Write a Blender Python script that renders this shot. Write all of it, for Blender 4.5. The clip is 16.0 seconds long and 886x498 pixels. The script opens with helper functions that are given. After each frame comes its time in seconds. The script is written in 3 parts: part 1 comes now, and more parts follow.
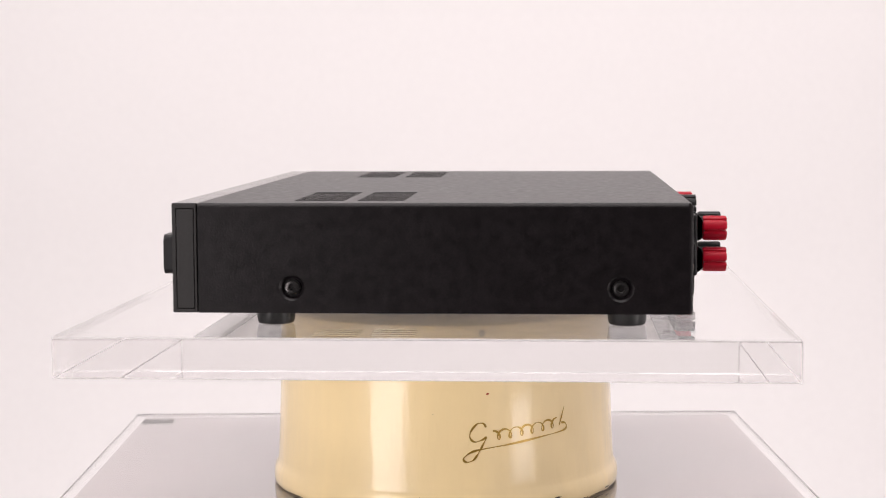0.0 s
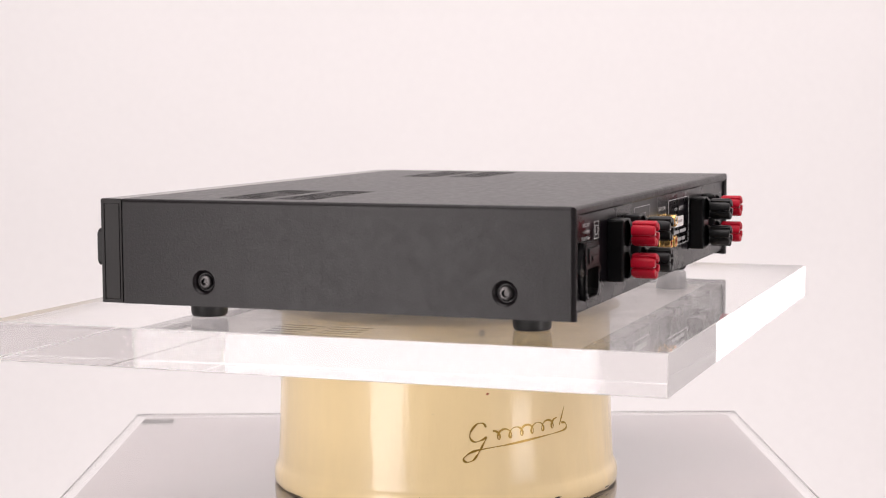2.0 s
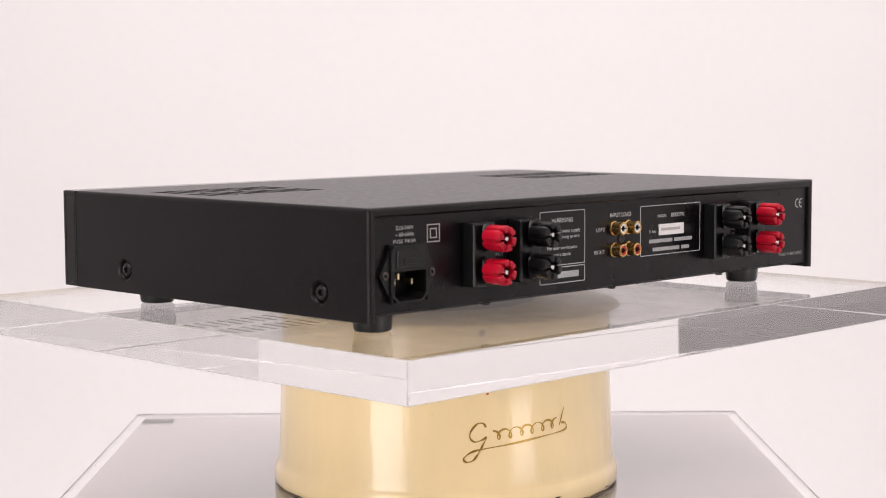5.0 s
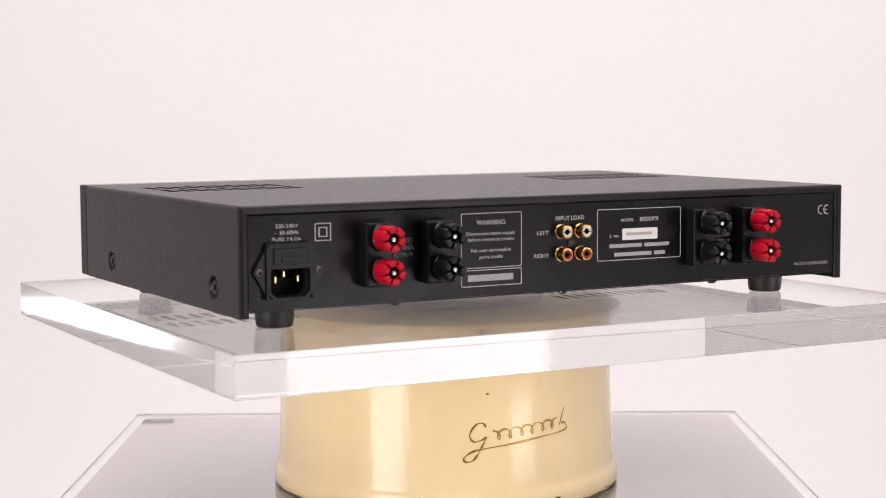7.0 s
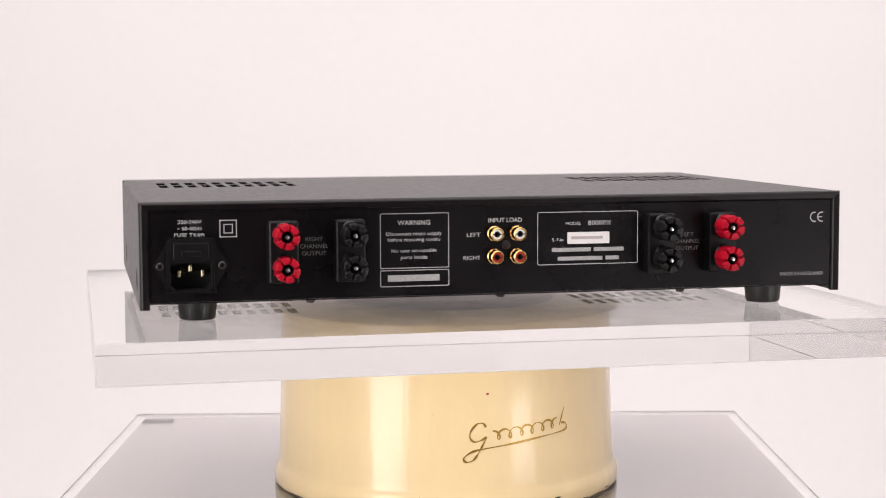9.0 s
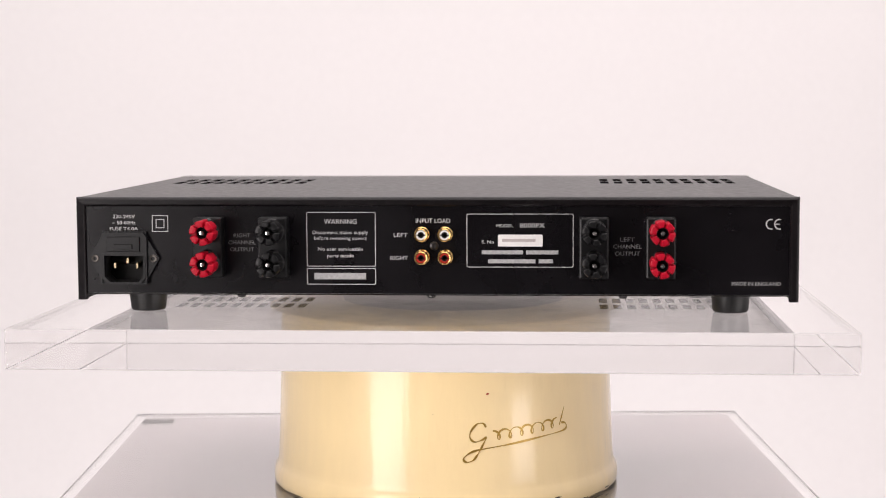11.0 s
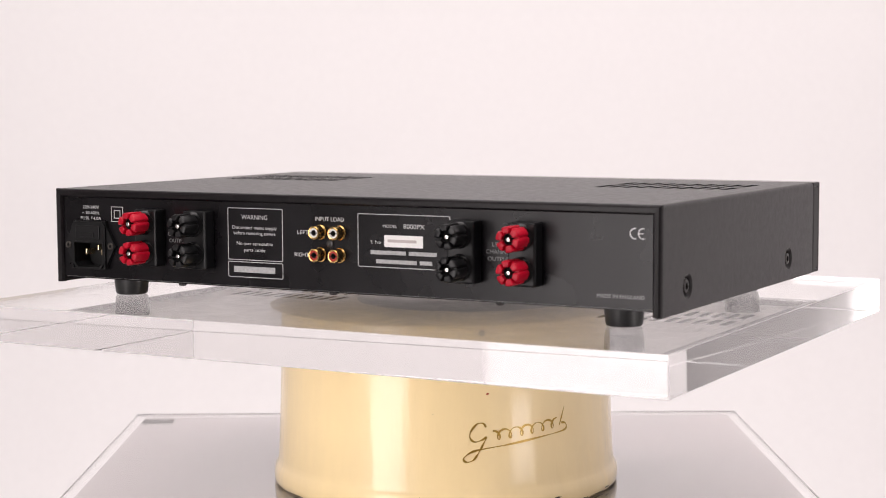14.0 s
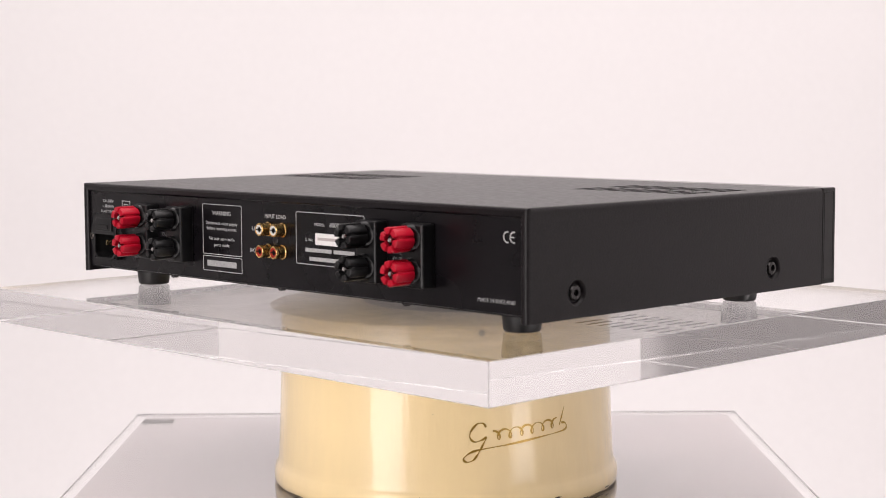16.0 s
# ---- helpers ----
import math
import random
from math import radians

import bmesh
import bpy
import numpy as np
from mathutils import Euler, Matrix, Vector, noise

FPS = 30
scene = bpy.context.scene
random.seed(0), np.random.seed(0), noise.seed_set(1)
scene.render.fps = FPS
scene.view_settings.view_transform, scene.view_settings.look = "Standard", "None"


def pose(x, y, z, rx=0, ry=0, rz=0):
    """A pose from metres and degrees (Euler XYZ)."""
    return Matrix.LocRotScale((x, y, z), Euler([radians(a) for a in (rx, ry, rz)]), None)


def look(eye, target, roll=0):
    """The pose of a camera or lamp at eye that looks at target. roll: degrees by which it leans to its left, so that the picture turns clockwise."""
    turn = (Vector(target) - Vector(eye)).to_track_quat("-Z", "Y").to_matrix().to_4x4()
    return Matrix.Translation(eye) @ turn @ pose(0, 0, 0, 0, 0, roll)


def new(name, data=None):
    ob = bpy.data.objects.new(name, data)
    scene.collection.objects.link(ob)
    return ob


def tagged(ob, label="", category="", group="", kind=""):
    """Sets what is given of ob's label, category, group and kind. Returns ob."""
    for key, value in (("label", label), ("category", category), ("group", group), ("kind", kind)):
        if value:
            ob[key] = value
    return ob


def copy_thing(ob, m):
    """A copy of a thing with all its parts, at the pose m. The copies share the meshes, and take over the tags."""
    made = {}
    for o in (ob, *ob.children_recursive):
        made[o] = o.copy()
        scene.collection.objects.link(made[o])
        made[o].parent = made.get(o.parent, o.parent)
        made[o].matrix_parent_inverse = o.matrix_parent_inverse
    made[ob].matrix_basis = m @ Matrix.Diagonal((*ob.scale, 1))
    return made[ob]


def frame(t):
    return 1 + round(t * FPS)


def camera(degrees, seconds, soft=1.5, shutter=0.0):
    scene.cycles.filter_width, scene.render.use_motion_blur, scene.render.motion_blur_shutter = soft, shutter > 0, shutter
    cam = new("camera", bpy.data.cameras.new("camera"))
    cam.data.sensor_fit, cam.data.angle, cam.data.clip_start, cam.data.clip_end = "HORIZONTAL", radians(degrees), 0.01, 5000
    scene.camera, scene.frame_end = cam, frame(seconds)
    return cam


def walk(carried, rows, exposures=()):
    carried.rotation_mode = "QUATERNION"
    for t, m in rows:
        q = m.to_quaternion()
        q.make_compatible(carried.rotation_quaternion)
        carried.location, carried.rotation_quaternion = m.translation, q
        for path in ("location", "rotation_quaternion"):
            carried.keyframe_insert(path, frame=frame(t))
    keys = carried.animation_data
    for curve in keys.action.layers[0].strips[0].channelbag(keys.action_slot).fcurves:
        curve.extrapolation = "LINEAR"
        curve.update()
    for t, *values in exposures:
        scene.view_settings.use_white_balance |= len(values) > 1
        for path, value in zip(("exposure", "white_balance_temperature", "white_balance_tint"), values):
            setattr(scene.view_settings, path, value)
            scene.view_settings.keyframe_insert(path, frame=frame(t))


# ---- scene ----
from mathutils.geometry import tessellate_polygon

# Camera: it stands still before the turning stand.
cam = camera(29.446, 16.0, soft=1.0)
CAM = pose(0.0, -1.1871, 0.1213, 90 - 5.0133, 0, 0.0696) @ pose(0, 0, 0, 0, 0, -0.2551)
cam.data.dof.use_dof = True
cam.data.dof.focus_distance = 1.12
cam.data.dof.aperture_fstop = 13.0
walk(cam, [(0.0, CAM), (16.0, CAM)])

# ---------------------------------------------------------------- light
scene.view_settings.exposure = 0.0
world = bpy.data.worlds.new("studio_world")
scene.world = world
world.use_nodes = True
world.node_tree.nodes["Background"].inputs["Color"].default_value = (1.0, 0.95, 0.94, 1)
world.node_tree.nodes["Background"].inputs["Strength"].default_value = 0.02


def softbox(name, eye, target, w, h, watts, colour=(1.0, 0.922, 0.918)):
    data = bpy.data.lights.new(name, "AREA")
    data.shape, data.size, data.size_y = "RECTANGLE", w, h
    data.energy, data.color = watts, colour
    lamp = new(name, data)
    lamp.matrix_world = look(eye, target)
    return lamp


softbox("softbox_key", (-1.17, -1.45, 0.05), (0, 0, 0.0), 0.72, 1.4, 18.7)
softbox("softbox_side", (1.42, -1.18, -0.63), (0, 0, -0.48), 0.42, 0.84, 6.2)
softbox("softbox_overhead", (0.1, -0.5, 1.98), (0.1, -0.35, 0), 2.4, 3.0, 71.5)
softbox("softbox_backdrop", (-0.1, 0.7, 1.9), (-0.1, 2.5, 0.4), 3.3, 0.5, 28.4)

# ---------------------------------------------------------------- materials
def material(name, colour, rough=0.5, metal=0.0, **more):
    m = bpy.data.materials.new(name)
    m.use_nodes = True
    b = m.node_tree.nodes["Principled BSDF"]
    b.inputs["Base Color"].default_value = (*colour, 1)
    b.inputs["Roughness"].default_value = rough
    b.inputs["Metallic"].default_value = metal
    for key, value in more.items():
        b.inputs[key.replace("_", " ")].default_value = value
    return m


def grain(m, scale, bump=0.1, colour=0.0, rough=0.0, stretch=(1, 1, 1), blotch=0.0, blotch_scale=20.0, distance=0.0005):
    """Noise at two sizes on a material: grain and blotches vary its colour and gloss, and fine relief."""
    t = m.node_tree
    b = t.nodes["Principled BSDF"]
    co = t.nodes.new("ShaderNodeTexCoord")
    mp = t.nodes.new("ShaderNodeMapping")
    mp.inputs["Scale"].default_value = stretch
    t.links.new(co.outputs["Object"], mp.inputs["Vector"])
    fine = t.nodes.new("ShaderNodeTexNoise")
    fine.inputs["Scale"].default_value, fine.inputs["Detail"].default_value = scale, 4
    wide = t.nodes.new("ShaderNodeTexNoise")
    wide.inputs["Scale"].default_value, wide.inputs["Detail"].default_value = blotch_scale, 5
    t.links.new(mp.outputs["Vector"], fine.inputs["Vector"])
    t.links.new(co.outputs["Object"], wide.inputs["Vector"])
    base = tuple(b.inputs["Base Color"].default_value)
    if colour or blotch:
        last = None
        for src, amount in ((fine, colour), (wide, blotch)):
            ramp = t.nodes.new("ShaderNodeMapRange")
            ramp.inputs["From Min"].default_value, ramp.inputs["From Max"].default_value = 0.3, 0.7
            ramp.inputs["To Min"].default_value, ramp.inputs["To Max"].default_value = 1 - amount, 1 + amount
            t.links.new(src.outputs["Fac"], ramp.inputs["Value"])
            mul = t.nodes.new("ShaderNodeMix")
            mul.data_type, mul.blend_type = "RGBA", "MULTIPLY"
            mul.inputs[0].default_value = 1
            if last is None:
                mul.inputs[6].default_value = base
            else:
                t.links.new(last.outputs[2], mul.inputs[6])
            t.links.new(ramp.outputs["Result"], mul.inputs[7])
            last = mul
        t.links.new(last.outputs[2], b.inputs["Base Color"])
    if rough:
        ramp = t.nodes.new("ShaderNodeMapRange")
        r0 = b.inputs["Roughness"].default_value
        ramp.inputs["To Min"].default_value, ramp.inputs["To Max"].default_value = max(0.02, r0 - rough), min(1, r0 + rough)
        t.links.new(wide.outputs["Fac"], ramp.inputs["Value"])
        t.links.new(ramp.outputs["Result"], b.inputs["Roughness"])
    if bump:
        bp = t.nodes.new("ShaderNodeBump")
        bp.inputs["Strength"].default_value, bp.inputs["Distance"].default_value = bump, distance
        t.links.new(fine.outputs["Fac"], bp.inputs["Height"])
        t.links.new(bp.outputs["Normal"], b.inputs["Normal"])
    return m


WALL = grain(material("white_wall_paint", (0.83, 0.815, 0.815), 0.85), 60, 0.05, 0.01, blotch=0.012, blotch_scale=1.2)
# tones of the unseen surround, chosen for what the acrylic and amplifier reflect
DULL = grain(material("dark_grey_unseen_surround", (0.085, 0.082, 0.082), 0.9), 60, 0.05, 0.02, blotch=0.05, blotch_scale=1.2)
GREY = grain(material("grey_unseen_surround", (0.34, 0.33, 0.33), 0.9), 60, 0.05, 0.02, blotch=0.05, blotch_scale=1.2)
PALE = grain(material("pale_grey_unseen_surround", (0.62, 0.605, 0.605), 0.88), 60, 0.05, 0.02, blotch=0.05, blotch_scale=1.2)
POWDER = grain(material("black_powder_coat", (0.0055, 0.0040, 0.0048), 0.34, Specular_IOR_Level=0.29), 800, 0.5, 0.4, 0.10, blotch=0.3, blotch_scale=190, distance=0.0002)
PANEL = grain(material("black_satin_panel", (0.0050, 0.0042, 0.0053), 0.28, Specular_IOR_Level=0.26), 1400, 0.12, 0.2, 0.10, blotch=0.25, blotch_scale=28, distance=0.0001)
FASCIA = grain(material("black_anodised_fascia", (0.008, 0.008, 0.008), 0.13), 900, 0.03, 0.1, 0.05, blotch=0.1, blotch_scale=25, distance=0.0001)
CAP = grain(material("satin_black_end_cap", (0.017, 0.0155, 0.0155), 0.5, Specular_IOR_Level=0.35), 900, 0.1, 0.2, 0.05, distance=0.0001)
RUBBER = grain(material("black_rubber", (0.008, 0.008, 0.008), 0.45), 800, 0.1, 0.2, 0.05)
PLASTIC = grain(material("black_plastic", (0.005, 0.005, 0.0055), 0.36, Specular_IOR_Level=0.35), 700, 0.06, 0.2, 0.05)
RED = grain(material("red_plastic", (0.45, 0.003, 0.020), 0.38, Specular_IOR_Level=0.26), 500, 0.04, 0.06, 0.05, blotch=0.06, blotch_scale=120)
GOLD = grain(material("gold_plate", (0.74, 0.49, 0.19), 0.24, 1.0), 600, 0.03, 0.08, 0.06)
STEEL = grain(material("bright_steel", (0.75, 0.73, 0.71), 0.22, 1.0), 700, 0.03, 0.05, 0.05)
DARKSTEEL = grain(material("blackened_steel", (0.055, 0.052, 0.052), 0.28, 0.85), 700, 0.05, 0.1, 0.05)
ZINC = grain(material("zinc_sheet", (0.74, 0.72, 0.71), 0.45, 0.2), 300, 0.05, 0.08, 0.08, blotch=0.15, blotch_scale=40)
IVORY = material("white_insulator", (0.86, 0.83, 0.78), 0.4)
REDINS = material("red_insulator", (0.44, 0.022, 0.008), 0.35)
PRINT = grain(material("white_print", (0.60, 0.60, 0.60), 0.6), 900, 0.0, 0.12)
BARINK = grain(material("thin_white_print", (0.40, 0.40, 0.40), 0.6), 900, 0.0, 0.2)
FAINT = grain(material("worn_white_print", (0.22, 0.22, 0.22), 0.6), 900, 0.0, 0.25)
LABEL = grain(material("white_paper_label", (0.88, 0.86, 0.84), 0.5), 500, 0.02, 0.03)
LABELINK = material("grey_label_ink", (0.52, 0.46, 0.45), 0.7)
ACRYLIC = material("clear_acrylic", (0.985, 0.98, 0.98), 0.0, 0.0, Transmission_Weight=1.0, IOR=1.49)
EDGE = grain(material("sawn_acrylic_edge", (0.955, 0.945, 0.945), 0.03, 0.0, Transmission_Weight=1.0, IOR=1.49), 22, 0.014, 0, 0.03, stretch=(1, 1, 2.5), blotch_scale=16, distance=0.001)
FROST = grain(material("ground_acrylic_arris", (0.72, 0.71, 0.71), 0.5, 0.0, Transmission_Weight=0.4, IOR=1.49), 300, 0.2, 0.05, 0.1)
CREAM = grain(material("cream_enamel", (0.96, 0.76, 0.415), 0.32, Specular_IOR_Level=0.35, Coat_Weight=0.8, Coat_Roughness=0.13), 75, 0.42, 0.02, 0.08, (1, 1, 0.22), blotch=0.03, blotch_scale=14, distance=0.0015)
CREAM.node_tree.links.new(CREAM.node_tree.nodes["Bump"].outputs["Normal"], CREAM.node_tree.nodes["Principled BSDF"].inputs["Coat Normal"])
INK = grain(material("gold_ink", (0.46, 0.28, 0.055), 0.3, 0.6), 700, 0.03, 0.15, 0.05)
CHIP = grain(material("bare_chipped_metal", (0.05, 0.04, 0.035), 0.6, 0.3), 500, 0.2, 0.4)
REDCHIP = material("red_primer", (0.42, 0.08, 0.03), 0.6)
BRUSHED = grain(material("brushed_grey_metal", (0.245, 0.212, 0.212), 0.34, 0.1), 60, 0.16, 0.20, 0.16, stretch=(0.2, 4, 1), blotch=0.17, blotch_scale=11)
ALU = grain(material("dull_aluminium", (0.5, 0.48, 0.45), 0.55, 0.2), 300, 0.05, 0.06, 0.06)
PLATTER = grain(material("pale_platter_enamel", (0.92, 0.74, 0.43), 0.45), 60, 0.05, 0.03, 0.05, blotch=0.06, blotch_scale=20)
PADGREY = grain(material("grey_felt", (0.16, 0.155, 0.15), 0.9), 400, 0.2, 0.2)
EYELET = grain(material("tarnished_metal", (0.11, 0.10, 0.09), 0.4, 1.0), 500, 0.05, 0.1, 0.08)
BRASS = grain(material("bright_brass", (0.80, 0.66, 0.42), 0.25, 1.0), 600, 0.03, 0.06, 0.05)
MATTBLACK = grain(material("matt_black_band", (0.010, 0.0095, 0.009), 0.9, Specular_IOR_Level=0.1), 300, 0.1, 0.3, blotch=0.4, blotch_scale=60)
DUST = material("pale_dust", (0.6, 0.57, 0.53), 0.9)
DARK = material("dark_interior", (0.006, 0.006, 0.006), 0.8)

# ---------------------------------------------------------------- building helpers
def mesh_of(name, bm, mat, smooth=False):
    bmesh.ops.recalc_face_normals(bm, faces=bm.faces)
    me = bpy.data.meshes.new(name)
    bm.to_mesh(me)
    bm.free()
    me.materials.append(mat)
    if smooth:
        for p in me.polygons:
            p.use_smooth = True
        me.set_sharp_from_angle(angle=radians(35))
    return me


def part(name, bm, mat, parent, label="", smooth=False, lift=None):
    """Links a bmesh as one mesh object under a thing or a part."""
    ob = new(name, mesh_of(name, bm, mat, smooth))
    ob.parent = parent
    if lift is None and parent.parent is None and parent.type == "EMPTY":
        lift = parent.get("lift", 0.0)
    ob.location.z = lift or 0.0
    if label:
        tagged(ob, label)
    return ob


def again(ob, m, parent=None):
    """Another object on the mesh of ob, placed by m within its parent, with ob's own parts."""
    made = copy_thing(ob, m)
    made.parent = parent or ob.parent
    return made


def box(bm, x0, x1, y0, y1, z0, z1, bevel=0.0, seg=2):
    vs = [bm.verts.new((x, y, z)) for x in (x0, x1) for y in (y0, y1) for z in (z0, z1)]
    fs = [bm.faces.new([vs[i] for i in f]) for f in ((0, 1, 3, 2), (4, 6, 7, 5), (0, 4, 5, 1), (2, 3, 7, 6), (0, 2, 6, 4), (1, 5, 7, 3))]
    if bevel:
        edges = list({e for f in fs for e in f.edges})
        bmesh.ops.bevel(bm, geom=edges, offset=bevel, segments=seg, affect="EDGES", profile=0.5)
    return bm


def lathe(bm, profile, n=32, m=None):
    """Turns (r, h) pairs about the z axis; r of 0 closes the end. m places it."""
    m = m or Matrix()
    rings = []
    for r, h in profile:
        if r <= 1e-7:
            rings.append([bm.verts.new(m @ Vector((0, 0, h)))])
        else:
            rings.append([bm.verts.new(m @ Vector((r * math.cos(2 * math.pi * i / n), r * math.sin(2 * math.pi * i / n), h))) for i in range(n)])
    for a, b in zip(rings, rings[1:]):
        for i in range(n):
            j = (i + 1) % n
            if len(a) == 1 and len(b) > 1:
                bm.faces.new((a[0], b[j], b[i]))
            elif len(b) == 1 and len(a) > 1:
                bm.faces.new((a[i], a[j], b[0]))
            elif len(a) > 1:
                bm.faces.new((a[i], a[j], b[j], b[i]))
    return bm


def cells(bm, xs, ys, z0, z1, hole):
    """A slab on a grid, with openings through it where hole(i, j) is true."""
    nx, ny = len(xs) - 1, len(ys) - 1
    solid = lambda i, j: 0 <= i < nx and 0 <= j < ny and not hole(i, j)
    grid = {}

    def v(i, j, k):
        if (i, j, k) not in grid:
            grid[i, j, k] = bm.verts.new((xs[i], ys[j], (z0, z1)[k]))
        return grid[i, j, k]

    for i in range(nx):
        for j in range(ny):
            if not solid(i, j):
                continue
            bm.faces.new((v(i, j, 1), v(i + 1, j, 1), v(i + 1, j + 1, 1), v(i, j + 1, 1)))
            bm.faces.new((v(i, j, 0), v(i, j + 1, 0), v(i + 1, j + 1, 0), v(i + 1, j, 0)))
            for di, dj, a, b in ((-1, 0, (i, j), (i, j + 1)), (1, 0, (i + 1, j), (i + 1, j + 1)), (0, -1, (i, j), (i + 1, j)), (0, 1, (i, j + 1), (i + 1, j + 1))):
                if not solid(i + di, j + dj):
                    bm.faces.new((v(*a, 0), v(*b, 0), v(*b, 1), v(*a, 1)))
    return bm


def prism(bm, outline, y0, y1, bevel=0.0):
    """An outline of (x, z) pairs drawn out from y0 (front) to y1."""
    a = [bm.verts.new((x, y0, z)) for x, z in outline]
    b = [bm.verts.new((x, y1, z)) for x, z in outline]
    front = bm.faces.new(a)
    bm.faces.new(b[::-1])
    n = len(outline)
    for i in range(n):
        bm.faces.new((a[i], b[i], b[(i + 1) % n], a[(i + 1) % n]))
    if bevel:
        bmesh.ops.bevel(bm, geom=list(front.edges), offset=bevel, segments=2, affect="EDGES", profile=0.5)
    return bm


def holed(bm, outline, holes, y0, y1):
    """A sheet of (x, z) outline from y0 (front) to y1, with openings through it."""
    loops = [[Vector((x, z, 0)) for x, z in o] for o in (outline, *holes)]
    tris = tessellate_polygon(loops)
    sides = []
    for y in (y0, y1):
        vs = [bm.verts.new((v.x, y, v.y)) for l in loops for v in l]
        for t in tris:
            bm.faces.new([vs[i] for i in t])
        sides.append(vs)
    k = 0
    for l in loops:
        n = len(l)
        for i in range(n):
            p, q = k + i, k + (i + 1) % n
            bm.faces.new((sides[0][p], sides[0][q], sides[1][q], sides[1][p]))
        k += n
    return bm


def rounded(x0, x1, z0, z1, r, n=5):
    pts = []
    for cx, cz, a0 in ((x1 - r, z1 - r, 0), (x0 + r, z1 - r, 90), (x0 + r, z0 + r, 180), (x1 - r, z0 + r, 270)):
        pts += [(cx + r * math.cos(radians(a0 + 90 * k / n)), cz + r * math.sin(radians(a0 + 90 * k / n))) for k in range(n + 1)]
    return pts


def outline_frame(bm, x0, x1, z0, z1, r, w, y0, y1):
    """A thin rounded line frame."""
    outer, inner = rounded(x0, x1, z0, z1, r), rounded(x0 + w, x1 - w, z0 + w, z1 - w, max(r - w, 1e-5))
    n = len(outer)
    rows = [[bm.verts.new((x, y, z)) for x, z in o] for o, y in ((outer, y1), (outer, y0), (inner, y0), (inner, y1))]
    for a, b in zip(rows, rows[1:]):
        for i in range(n):
            bm.faces.new((a[i], a[(i + 1) % n], b[(i + 1) % n], b[i]))
    return bm


def lettering(body, x, z, cap, width, parent, y, mat=None, name="lettering", align="CENTER"):
    """Printed words on a face that looks along -y: cap is the height of the capitals, width the length of the line."""
    cu = bpy.data.curves.new("words", "FONT")
    cu.body, cu.size, cu.align_x, cu.align_y = body, 1.0, "LEFT", "BOTTOM_BASELINE"
    cu.resolution_u = 3
    tmp = new("words", cu)
    dg = bpy.context.evaluated_depsgraph_get()
    me = bpy.data.meshes.new_from_object(tmp.evaluated_get(dg))
    bpy.data.objects.remove(tmp)
    co = np.empty(len(me.vertices) * 3)
    me.vertices.foreach_get("co", co)
    co = co.reshape(-1, 3)
    lo, hi = co.min(0), co.max(0)
    sx, sz = width / (hi[0] - lo[0]), cap / 0.70
    out = np.zeros_like(co)
    out[:, 0] = x + ((co[:, 0] - lo[0]) * sx - width / 2 if align == "CENTER" else (co[:, 0] - lo[0]) * sx)
    out[:, 2] = z + co[:, 1] * sz - cap / 2
    out[:, 1] = y
    me.vertices.foreach_set("co", out.ravel())
    me.materials.clear()
    me.materials.append(mat or PRINT)
    ob = new(name, me)
    ob.parent = parent
    return ob


def bars(word_lengths, x, z, cap, width, parent, y, mat=None, name="printed_bar"):
    """A line of writing as plain bars, one for each word."""
    total = sum(word_lengths) + 0.7 * (len(word_lengths) - 1)
    pitch, u = width / total, x - width / 2
    for n in word_lengths:
        a, b, c, d = u, u + pitch * n, z - cap * 0.42, z + cap * 0.42
        bm = bmesh.new()
        bm.faces.new([bm.verts.new((p, y, q)) for p, q in ((a, c), (b, c), (b, d), (a, d))])
        part(name, bm, mat or BARINK, parent, lift=0)
        u += pitch * (n + 0.7)


